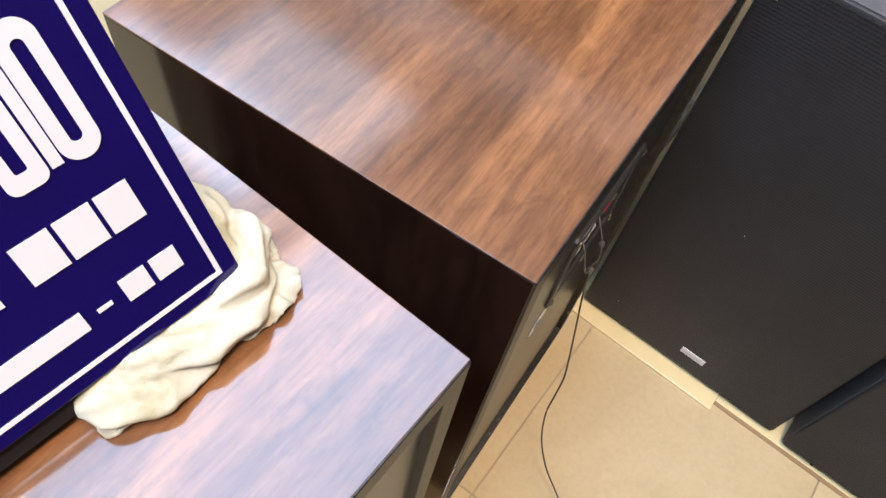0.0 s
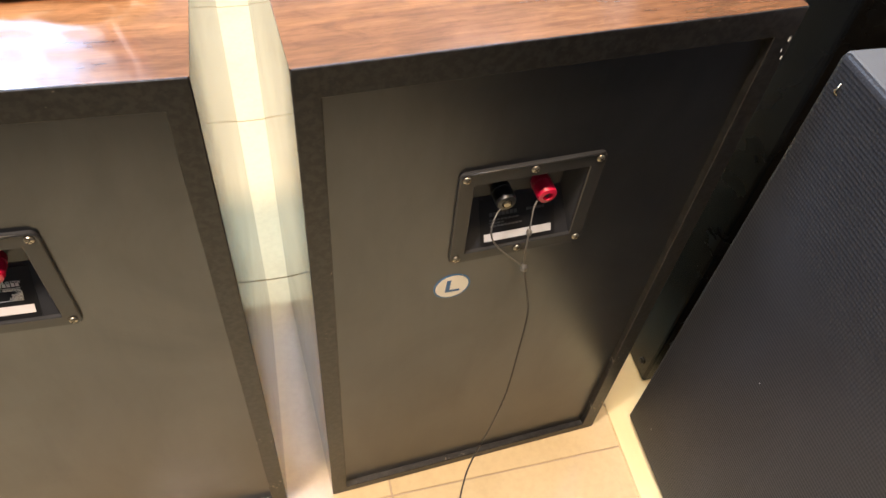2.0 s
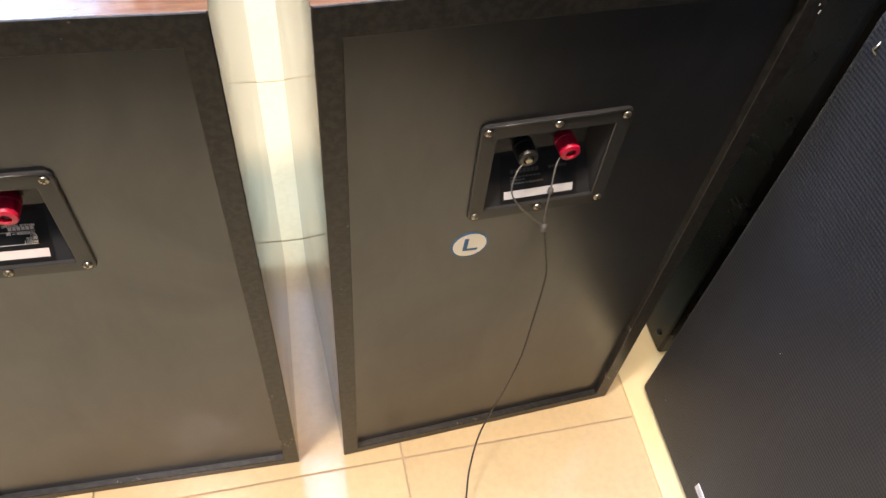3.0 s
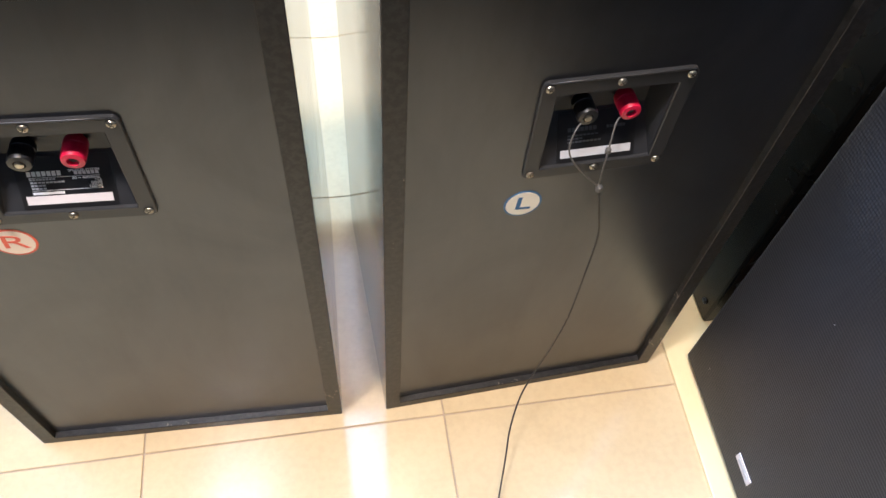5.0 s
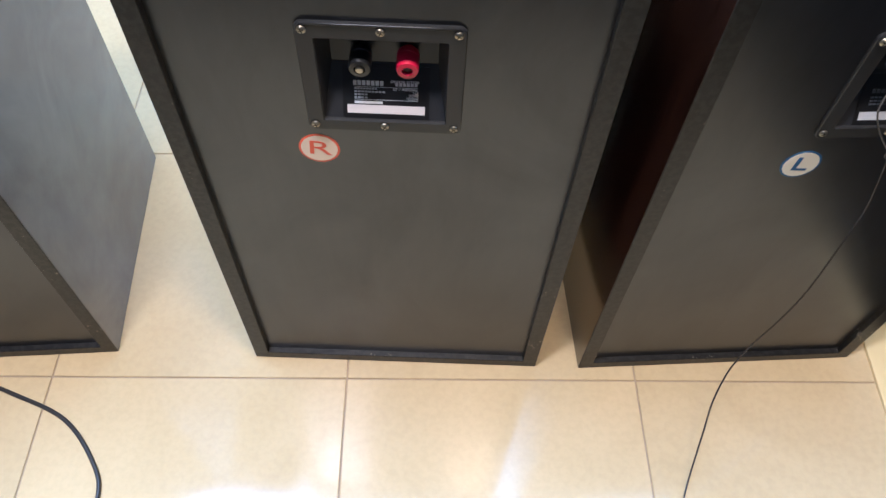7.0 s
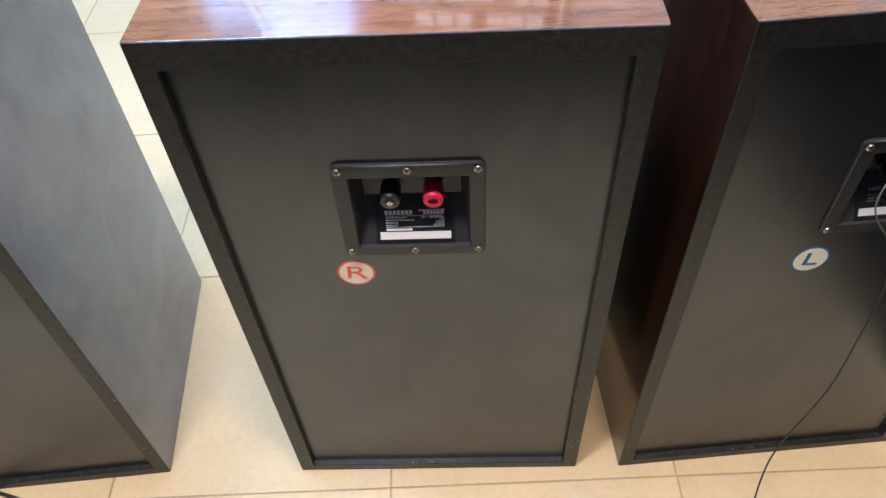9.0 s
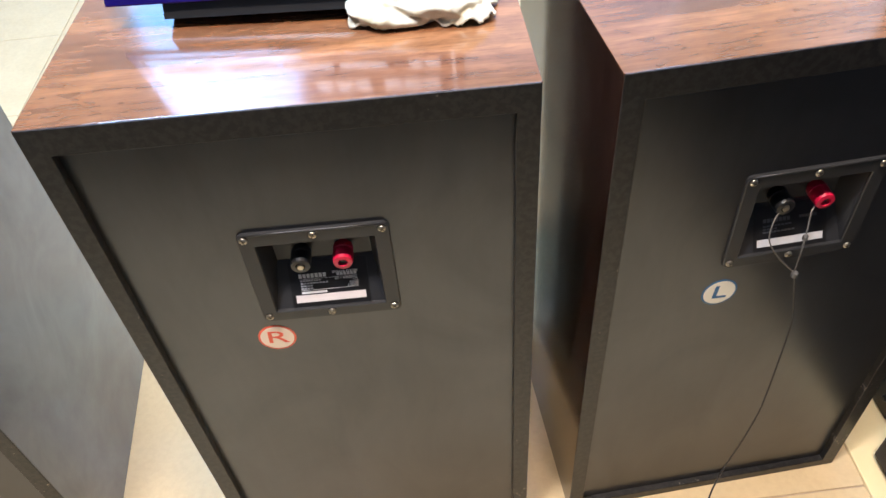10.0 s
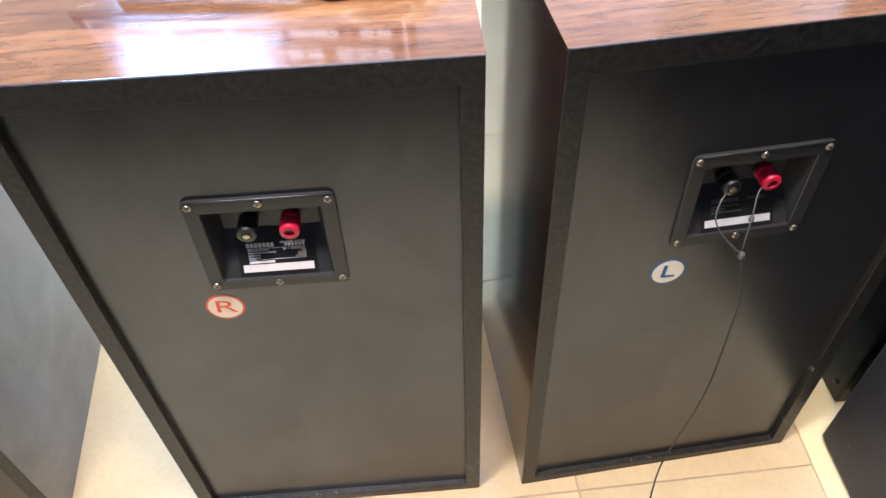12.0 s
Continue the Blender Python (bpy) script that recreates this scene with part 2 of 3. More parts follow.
def ring_plate(outer, inner, y0, y1, chamfer=0.0, y2=None):
    """A plate in the xz plane between two outlines, from y0 (its face) to y1."""
    bm = bmesh.new()
    loops = []
    cx, cz = sum(p[0] for p in outer) / len(outer), sum(p[1] for p in outer) / len(outer)

    def inset(pts, d):
        return [(x + (d if x < cx else -d), z + (d if z < cz else -d)) for x, z in pts]
    for pts, y in ((outer, y1), (outer, y0 + chamfer), (inset(outer, chamfer), y0), (inset(inner, -chamfer), y0), (inner, y0 + chamfer), (inner, y1 if y2 is None else y2)):
        loops.append([bm.verts.new((x, y, z)) for x, z in pts])
    n = len(outer)
    for a, b in zip(loops, loops[1:] + loops[:1]):
        for i in range(n):
            j = (i + 1) % n
            bm.faces.new((a[i], a[j], b[j], b[i]))
    return bm


def lathe(profile, steps=24, axis_m=None):
    """A turned solid: profile rows (radius, height) round z, closed at both ends."""
    bm = bmesh.new()
    rings = []
    for r, h in profile:
        rings.append([bm.verts.new((r * math.cos(2 * math.pi * i / steps), r * math.sin(2 * math.pi * i / steps), h)) for i in range(steps)])
    for a, b in zip(rings, rings[1:]):
        for i in range(steps):
            j = (i + 1) % steps
            bm.faces.new((a[i], a[j], b[j], b[i]))
    bm.faces.new(rings[0])
    bm.faces.new(rings[-1])
    if axis_m is not None:
        bm.transform(axis_m)
    return bm


def smooth_line(points, per=8):
    """Catmull-Rom through the points."""
    p = [Vector(q) for q in points]
    p = [2 * p[0] - p[1]] + p + [2 * p[-1] - p[-2]]
    out = []
    for a, b, c, d in zip(p, p[1:], p[2:], p[3:]):
        for i in range(per):
            u = i / per
            out.append(0.5 * (2 * b + (c - a) * u + (2 * a - 5 * b + 4 * c - d) * u * u + (3 * b - a - 3 * c + d) * u ** 3))
    out.append(p[-2])
    return out


def tube(points, radius, steps=8, per=8):
    bm = bmesh.new()
    line = smooth_line(points, per)
    rings = []
    for i, c in enumerate(line):
        d = (line[min(i + 1, len(line) - 1)] - line[max(i - 1, 0)]).normalized()
        side = d.cross(Vector((0, 0, 1)) if abs(d.z) < 0.95 else Vector((1, 0, 0))).normalized()
        up = side.cross(d)
        rings.append([bm.verts.new(c + radius * (math.cos(2 * math.pi * k / steps) * side + math.sin(2 * math.pi * k / steps) * up)) for k in range(steps)])
    for a, b in zip(rings, rings[1:]):
        for k in range(steps):
            bm.faces.new((a[k], a[(k + 1) % steps], b[(k + 1) % steps], b[k]))
    bm.faces.new(rings[0])
    bm.faces.new(rings[-1])
    for f in bm.faces:
        f.smooth = True
    return bm


def letters(text, size, depth, m, bold=0.0, squeeze=1.0):
    """Text as a bmesh, standing in its own xy plane, then moved by m."""
    cu = bpy.data.curves.new("text", "FONT")
    cu.body, cu.size, cu.extrude, cu.offset = text, size, depth, bold
    cu.align_x, cu.align_y = "CENTER", "CENTER"
    tmp = bpy.data.objects.new("text", cu)
    scene.collection.objects.link(tmp)
    bpy.context.view_layer.update()
    me = bpy.data.meshes.new_from_object(tmp.evaluated_get(bpy.context.evaluated_depsgraph_get()))
    bpy.data.objects.remove(tmp)
    bm = bmesh.new()
    bm.from_mesh(me)
    bm.transform(m @ Matrix.Diagonal((squeeze, 1, 1, 1)))
    return bm


FACING = Matrix.Rotation(radians(90), 4, "X")  # local xy becomes xz, seen from -y


# ---- the room ----
def structure(name, bm, mat, label=""):
    return tagged(part(name, bm, mat), label, "", "", "structure")


X0, X1, Y0, Y1, ZC = -4.2, 2.4, -0.72, 3.6, 3.0
floor = structure("floor", a_box(X0 - 0.2, X1 + 0.2, Y0 - 0.2, Y1 + 6, -0.15, -0.0025), GROUT, "floor of cream polished tiles with thin brown joints")
structure("ceiling", a_box(X0 - 0.2, X1 + 0.2, Y0 - 0.2, Y1 + 0.2, ZC, ZC + 0.15), CEIL, "plain white painted ceiling")
structure("wall_east", a_box(X1, X1 + 0.15, Y0, Y1, -0.0025, ZC), WALL, "plain white painted wall")
structure("wall_west", a_box(X0 - 0.15, X0, Y0, Y1, -0.0025, ZC), WALL, "plain white painted wall")
# unseen wall added behind the camera, near black so the back boards reflect dark
structure("wall_south", a_box(X0 - 0.15, X1 + 0.15, Y0 - 0.15, Y0, -0.0025, ZC), DARK_WALL, "unseen dark brown wall, added to darken the back boards' reflections")
wall_n = bmesh.new()
for args in ((X0 - 0.15, -1.35, Y1, Y1 + 0.15, -0.0025, ZC), (1.9, X1 + 0.15, Y1, Y1 + 0.15, -0.0025, ZC)):
    box(wall_n, *args)
structure("wall_north", wall_n, WALL, "white wall with a wide shop front opening")
frame_n = structure("window_1", a_box(-1.35, 1.9, Y1 + 0.05, Y1 + 0.11, 2.93, 3.0), METAL_FRAME, "wide grey-framed shop front window")
for wx in (-1.325, -0.8, 0.6, 1.875):
    part("window_frame", a_box(wx - 0.025, wx + 0.025, Y1 + 0.05, Y1 + 0.11, 0.0, 2.93), METAL_FRAME, frame_n)

# the stone strip along the row of speakers by the wall: a raised length and a thinner length with a brown edge
strip_a = structure("trim", a_box(0.846, 1.36, -0.217, 1.2, -0.0025, 0.005, bevel=0.0015), STRIP, "cream stone strip on the floor by the wall")
strip_b = structure("trim", a_box(0.866, 1.36, -0.715, -0.2175, -0.0025, 0.003, bevel=0.001), STRIP, "cream stone strip on the floor by the wall")
part("edge", a_box(0.860, 0.866, -0.715, -0.2175, -0.0025, 0.002), STRIP_EDGE, strip_b, "brown edge")


part("nail", lathe([(0.003, 0.003), (0.003, 0.0045), (0.0015, 0.005)], 8, pose(0.874, -0.375, 0)), BLACK, strip_b)


# ---- speakers ----
def screw(parent, x, y, z, r=0.0036):
    s = part("screw", lathe([(r, 0), (r, 0.0008), (r * 0.8, 0.0017), (r * 0.35, 0.0021)], 14, pose(x, y, z, 90)), STEEL, parent, "small brass-coloured screw")
    for f in s.data.polygons:
        f.use_smooth = True
    a = random.uniform(0, 90)
    bm = bmesh.new()
    for k in (0, 90):
        b2 = a_box(-r * 0.62, r * 0.62, -0.00225, -0.0012, -0.0004, 0.0004)
        b2.transform(pose(x, y, z, 0, a + k, 0))
        me = bpy.data.meshes.new("slot")
        b2.to_mesh(me)
        b2.free()
        bm.from_mesh(me)
    me = bm
    slot = bpy.data.meshes.new("slot")
    me.to_mesh(slot)
    me.free()
    slot.materials.append(SLOT)
    ob = new("slot", slot)
    ob.parent = s


def cabinet(th, w, d, h, top_mat, side_mat, wall=0.018, top=0.024, rim=0.0012, recess=0.008, low=0.0145, hole=None):
    """The box: four veneered boards, black-painted edges at the back, a recessed back board and the front baffle."""
    board = a_box(0, w, rim, d, h - 0.0016, h, bevel=0.0003)
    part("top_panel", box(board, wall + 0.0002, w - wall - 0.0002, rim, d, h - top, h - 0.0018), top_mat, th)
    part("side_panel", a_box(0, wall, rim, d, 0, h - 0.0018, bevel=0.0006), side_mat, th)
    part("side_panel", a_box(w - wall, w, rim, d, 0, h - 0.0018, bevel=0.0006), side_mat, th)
    part("bottom_panel", a_box(wall, w - wall, rim, d, 0.0005, low, bevel=0.0005), side_mat, th)
    part("front_baffle", a_box(wall, w - wall, d - 0.03, d - 0.012, wall, h - top), BACK, th)
    r = 0.0006
    part("back_frame", ring_plate(rounded(0.0003, w - 0.0003, 0.0003, h - 0.0003, 0.0015), rounded(wall + 0.0006, w - wall - 0.0006, low + 0.0006, h - top - 0.0006, 0.0008), 0.0, rim, 0.0005, recess + 0.001), RIM, th, "chipped black edge")
    e = 0.0001
    if hole:
        bm = ring_plate(rounded(wall + e, w - wall - e, low + e, h - top - e, r), rounded(*hole, r), recess, recess + 0.014)
    else:
        bm = a_box(wall + e, w - wall - e, recess, recess + 0.014, low + e, h - top - e)
    return part("back_panel", bm, BACK, th, "matt black back board")


def terminal(th, cx, z0, recess, wired):
    """Recessed connection panel: plate, sloping well, two binding posts, rating label and six screws."""
    px0, px1, pz0, pz1 = cx - 0.0645, cx + 0.0648, z0 - 0.0055, z0 + 0.1078
    hx0, hx1, hz0, hz1 = cx - 0.0508, cx + 0.0512, z0 + 0.0068, z0 + 0.0928
    yf = recess - 0.0034
    plate = part("terminal_plate", ring_plate(rounded(px0, px1, pz0, pz1, 0.006), rounded(hx0, hx1, hz0, hz1, 0.0012), yf, recess + 0.0005, 0.0008), PLATE, th, "dark grey moulded terminal plate")
    depth, zk = 0.030, z0 + 0.0505
    bm = bmesh.new()
    ins = 0.0075
    front = [bm.verts.new(p) for p in ((hx0, recess, hz0), (hx1, recess, hz0), (hx1, recess, hz1), (hx0, recess, hz1))]
    kink = [bm.verts.new(p) for p in ((hx0 + ins, depth, zk), (hx1 - ins, depth, zk))]
    back = [bm.verts.new(p) for p in ((hx0 + ins, depth, hz1 - 0.003), (hx1 - ins, depth, hz1 - 0.003))]
    for f in ((front[0], front[1], kink[1], kink[0]), (kink[0], kink[1], back[1], back[0]), (back[0], back[1], front[2], front[3]),
              (front[0], kink[0], back[0], front[3]), (front[1], front[2], back[1], kink[1])):
        bm.faces.new(f)
    well = part("well", bm, WELL, plate)
    sol = well.modifiers.new("thick", "SOLIDIFY")
    sol.thickness, sol.offset = 0.002, 1.0
    # binding posts, pointing out of the well
    for x, mat, colour in ((cx - 0.0180, BLACK, "black"), (cx + 0.0195, RED, "red")):
        z = z0 + 0.0635
        prof = [(0.006, 0), (0.006, 0.003), (0.0087, 0.0035), (0.0091, 0.006), (0.0091, 0.0095), (0.0086, 0.0100), (0.0086, 0.0106), (0.0091, 0.0111), (0.0091, 0.0205), (0.0083, 0.0232), (0.0045, 0.0238), (0.004, 0.0205)]
        post = part("binding_post", lathe(prof, 28, pose(x, depth, z, 93)), mat, plate, colour + " screw-down binding post")
        tip = lathe([(0.0033, 0.020), (0.0033, 0.0245 if colour == "black" else 0.0212), (0.0024, 0.0251 if colour == "black" else 0.0216)], 14, pose(x, depth, z, 93))
        part("tip", tip, STEEL if colour == "black" else SLOT, post)
    # rating label on the slope
    slope = Vector((0, depth - recess, zk - hz0))
    run = slope.length
    up = slope.normalized()
    m = Matrix.Translation((cx + 0.0012, recess, hz0)) @ Matrix(((1, 0, 0), (0, up.y, -up.z), (0, up.z, up.y))).to_4x4()
    plain = a_box(-0.036, 0.036, run * 0.02, run * 0.93, 0.0003, 0.0006)
    plain.transform(m)
    label = part("rating_label", plain, BLACK, plate, "black rating label with small pale print")

    def bars(mat, *rows):
        """Rows of small printed blocks: start, end, how many, lower and upper edge along the slope."""
        bm = bmesh.new()
        for a, b2, count, v0, v1 in rows:
            step = (b2 - a) / count
            for k in range(count):
                box(bm, a + k * step, a + (k + (0.78 if count > 1 else 1.0)) * step, run * v0, run * v1, 0.0006, 0.0008)
        bm.transform(m)
        part("print_bar", bm, mat, label)

    bars(WHITE if not wired else PAPER_GREY, (-0.0325, 0.0325, 1, 0.095, 0.245))
    if wired:
        bars(WORN_PRINT, (-0.0265, 0.005, 9, 0.365, 0.399), (-0.0265, -0.012, 4, 0.429, 0.459), (-0.0265, 0.002, 8, 0.489, 0.519), (-0.0265, 0.0005, 7, 0.579, 0.654), (0.009, 0.0265, 6, 0.586, 0.639))
    else:
        bars(PRINT, (-0.0275, -0.0015, 7, 0.586, 0.669), (0.0075, 0.0265, 6, 0.586, 0.643), (-0.0265, 0.0265, 1, 0.558, 0.565), (-0.0265, 0.0265, 1, 0.335, 0.342), (-0.0265, -0.003, 1, 0.268, 0.312))
        bars(PAPER_GREY, (-0.0265, -0.007, 8, 0.515, 0.545), (-0.0265, -0.0005, 9, 0.463, 0.492), (-0.0265, -0.015, 4, 0.41, 0.44), (-0.0265, -0.015, 4, 0.358, 0.388))
        for words, right, v, size in (("SPEAKER SYSTEM", 0.0265, 0.661, 0.0027), ("30 ~ 40000Hz", 0.0265, 0.53, 0.0031), ("6\u03a9", 0.0265, 0.478, 0.0034), ("90W", 0.0265, 0.426, 0.0036), ("100W", 0.0265, 0.372, 0.0036)):
            wide = size * 0.62 * len(words) * (1.12 if len(words) < 5 else 0.95)
            bm = letters(words, size, 0.0001, m @ Matrix.Translation((right - wide / 2, run * v, 0.0008)), 0.00008, 1.15)
            part("print_text", bm, PRINT, label)
    for sx in (-0.0585, 0.0, 0.0585):
        for sz in (z0, z0 + 0.1015):
            screw(plate, cx + sx, yf, sz + (0.0015 if sz == z0 else 0))
    # round shadow bead along the top edge of the plate
    part("lip", tube([(px0 + 0.005, yf, pz1 - 0.0008), (cx, yf, pz1 - 0.0008), (px1 - 0.005, yf, pz1 - 0.0008)], 0.0011, 6, 2), PLATE, plate)


def sticker(th, x, z, y, letter, ring, ink):
    disc = part("sticker", lathe([(0.0183, 0), (0.0183, 0.0003), (0.0181, 0.0004)], 40, pose(x, y, z, 90)), ring, th, "round channel sticker with the letter " + letter)
    part("disc", lathe([(0.0163, 0.0004), (0.0163, 0.0006)], 40, pose(x, y, z, 90)), PEACH if letter == "R" else CREAM, disc)
    m = pose(x, y - 0.0007, z, 90, 0, 0) @ Matrix.Rotation(radians(-4), 4, "Z")
    part("letter", letters(letter, 0.0250, 0.00015, m, 0.0 if letter == "R" else 0.0003, 1.5 if letter == "R" else 1.35), ink, disc)


W, D, H, RECESS = 0.38, 0.325, 0.69, 0.008
hole_for = lambda cx, z0: (cx - 0.060, cx + 0.060, z0 + 0.001, z0 + 0.1)
right_speaker = thing("speaker", pose(0, 0, 0), "walnut-veneered bookshelf speaker, black back, unwired terminals, standing on tiles", "speaker", "walnut speakers")
cabinet(right_speaker, W, D, H, WALNUT_X, WALNUT_Z_SHADED, hole=hole_for(0.1902, 0.4572))
terminal(right_speaker, 0.1902, 0.4572, RECESS, False)
sticker(right_speaker, 0.1305, 0.4235, RECESS, "R", STICKER_RED, STICKER_RED)

left_speaker = thing("speaker", pose(0.4385, 0.0, 0, 0, 0, 4.7), "walnut-veneered bookshelf speaker, black back, cable tied to its terminals", "speaker", "walnut speakers")
cabinet(left_speaker, W, D, H, WALNUT_X, WALNUT_Z_SHADED, hole=hole_for(0.1882, 0.459))
terminal(left_speaker, 0.1882, 0.459, RECESS, True)
sticker(left_speaker, 0.1310, 0.4150, RECESS, "L", STICKER_BLUE, STICKER_BLUE)

for fx, fz, r in ((0.3765, 0.662, 0.0022), (0.3775, 0.645, 0.0016), (0.374, 0.652, 0.0011)):
    part("paint_chip", lathe([(r, 0), (r * 0.7, 0.0003)], 5, pose(fx, 0.0002, fz, 90) @ Matrix.Diagonal((0.7, 1.6, 1, 1))), PRINT, left_speaker, "pale chip in the paint")

grey_m = pose(-0.186, 0, 0, 0, 0, 5.3) @ pose(-0.39, 0, 0)
grey_speaker = thing("speaker", grey_m, "grey-brown glossy floor speaker with a black back, standing on tiles", "speaker")
cabinet(grey_speaker, 0.39, 0.345, 0.72, GREY_Z, GREY_Z)


def wall_speaker(y0, y1, z1, x, label):
    """A wooden speaker whose black cloth grille faces the row."""
    th = thing("speaker", pose(x, y0, 0.005), label, "speaker", "grille speakers")
    w = y1 - y0
    part("cabinet", a_box(0.066, 0.40, 0.0, w, 0, z1 + 0.006, bevel=0.002), OAK_X, th, "orange-brown veneered cabinet")
    part("gasket", a_box(0.058, 0.066, 0.004, w - 0.004, 0.006, z1 - 0.004), BLACK, th)
    bm = a_box(0.004, 0.058, 0.0, w, 0.007, z1, bevel=0.004, segments=3)
    part("grille_frame", bm, GRILLE_LIT_EDGE, th, "cloth grille edge, coloured paler as if grazed by light")
    bm = a_box(0.0, 0.012, 0.0008, w - 0.0008, 0.0078, z1 - 0.0008, bevel=0.0055, segments=4)
    part("grille", bm, GRILLE, th, "ribbed black cloth grille")
    return th


first_grille = wall_speaker(-0.305, 0.034, 0.641, 0.871, "wooden speaker with a ribbed black cloth grille and small badge")
badge = part("badge", a_box(-0.0012, 0.0005, 0.137, 0.175, 0.0475, 0.0608, bevel=0.0004), WHITE, first_grille, "small pale badge")
part("badge_print", a_box(-0.0016, -0.0011, 0.143, 0.169, 0.052, 0.0565), PAPER_GREY, badge)
part("pin", tube([(0.002, 0.318, 0.609), (-0.002, 0.322, 0.613), (-0.003, 0.320, 0.617), (0.002, 0.323, 0.621)], 0.0009, 6, 4), STEEL, first_grille, "bent silver staple")
for ly, lz in ((0.21, 0.33), (0.29, 0.06)):
    part("lint", lathe([(0.0007, 0), (0.0005, 0.0005)], 6, pose(-0.0002, ly, lz, 0, -90)), PAPER_GREY, first_grille, "speck of pale lint")
second_grille = wall_speaker(-0.66, -0.322, 0.641, 0.866, "wooden speaker with a ribbed black cloth grille")

tall = thing("speaker", pose(0.9165, 0.0845, 0.005, 0, 0, 0.8), "tall black-painted speaker cabinet in shade by the wall", "speaker")
part("cabinet", a_box(0, 0.46, 0, 0.34, 0, 1.02, bevel=0.004), GLOSS, tall)
part("bolt", lathe([(0.005, 0), (0.005, 0.002), (0.003, 0.0035)], 12, pose(0, 0.02, 0.03, 0, -90)), BLACK, tall)

# ---- cables ----
lead = thing("speaker_cable", pose(0, 0, 0), "thin twin speaker cable tied to the terminals and trailing on tiles", "cable")
part("cord", tube([(0.632, 0.007, 0.442), (0.641, 0.007, 0.405), (0.647, 0.004, 0.37), (0.642, -0.008, 0.313), (0.636, -0.019, 0.262), (0.629, -0.026, 0.231), (0.622, -0.029, 0.188), (0.613, -0.0325, 0.150), (0.598, -0.047, 0.112),
                   (0.586, -0.072, 0.075), (0.579, -0.099, 0.048), (0.570, -0.130, 0.022), (0.560, -0.160, 0.006), (0.548, -0.195, 0.0025), (0.53, -0.25, 0.0025), (0.52, -0.33, 0.0025), (0.56, -0.45, 0.0025)], 0.00105), DARK_WIRE, lead)
part("strand", tube([(0.606, 0.024, 0.516), (0.5965, 0.014, 0.513), (0.593, 0.007, 0.499), (0.601, 0.006, 0.482), (0.616, 0.008, 0.462), (0.632, 0.009, 0.444)], 0.0008, 6), WIRE, lead, "clear grey strand")
part("strand", tube([(0.642, 0.030, 0.515), (0.634, 0.022, 0.512), (0.629, 0.010, 0.494), (0.628, 0.006, 0.474), (0.631, 0.009, 0.452), (0.632, 0.010, 0.442)], 0.0008, 6), WIRE, lead, "clear grey strand")
part("knot", lathe([(0.001, -0.004), (0.003, -0.003), (0.0034, 0), (0.003, 0.003), (0.001, 0.005)], 10, pose(0.632, 0.0085, 0.443)), WIRE, lead)
part("knot", lathe([(0.001, -0.004), (0.0026, -0.002), (0.0026, 0.002), (0.001, 0.004)], 10, pose(0.629, 0.010, 0.492)), WIRE, lead)

floor_lead = thing("floor_cable", pose(0, 0, 0), "dark cable curving over the tiles behind the speakers", "cable")
part("cord", tube([(-0.60, 0.02, 0.003), (-0.50, -0.015, 0.003), (-0.438, -0.024, 0.003), (-0.377, -0.042, 0.003), (-0.306, -0.066, 0.003), (-0.229, -0.098, 0.003), (-0.178, -0.15, 0.003), (-0.159, -0.195, 0.003), (-0.17, -0.27, 0.003), (-0.25, -0.4, 0.003)], 0.0028), DARK_WIRE, floor_lead)

# ---- sign and cloth on the speaker ----
B = Vector((0.332, 0.108, 0.715))
su = Vector((0.996, -0.088, 0.01)).normalized()
lean = Vector((0.031, 0.455, 0.89))
sv = (lean - su * lean.dot(su)).normalized()
sn = su.cross(sv)
sign_m = Matrix.Translation(B) @ Matrix((su, sv, sn)).transposed().to_4x4()
SW, SH = 0.2905, 0.185
sign = thing("shop_sign", sign_m, "navy blue shop sign with white lettering and border, leaning on cloth", "sign")
part("base", a_box(-0.245, -0.03, -0.012, 0.02, -0.045, -0.006), BLACK, sign, "black base block")
part("board", a_box(-SW, 0, 0, SH, -0.004, 0, bevel=0.0008), NAVY, sign)
bm = bmesh.new()
for x0, x1, y0, y1 in ((-SW + 0.0085, -0.0085, 0.0075, 0.0098), (-SW + 0.0085, -0.0085, SH - 0.0098, SH - 0.0075), (-SW + 0.0085, -SW + 0.0108, 0.0098, SH - 0.0098), (-0.0108, -0.0085, 0.0098, SH - 0.0098)):
    box(bm, x0, x1, y0, y1, 0.0002, 0.0006)
part("border", bm, WHITE, sign)
for k, ch in enumerate("OIDUA"):
    x = (-0.0310, -0.0425, -0.0545, -0.0735, -0.0925)[k]
    if ch in "OD":
        wide, deep = 0.0084, 0.0285
        bm = ring_plate(rounded(-wide, wide, -deep, deep, 0.0082 if ch == "O" else 0.0045, 8), rounded(-0.0026, 0.0026, -deep + 0.0075, deep - 0.0075, 0.0025 if ch == "O" else 0.0012, 8), -0.0007, -0.0002)
        bm.transform(Matrix.Translation((x + 0.001, 0.1165, 0)) @ FACING.inverted())
        part("letter", bm, WHITE, sign)
        continue
    part("letter", letters(ch, 0.079, 0.0003, Matrix.Translation((x + 0.001, 0.1165, 0.0004)), 0.0019, 0.28 if ch != "I" else 0.42), WHITE, sign)
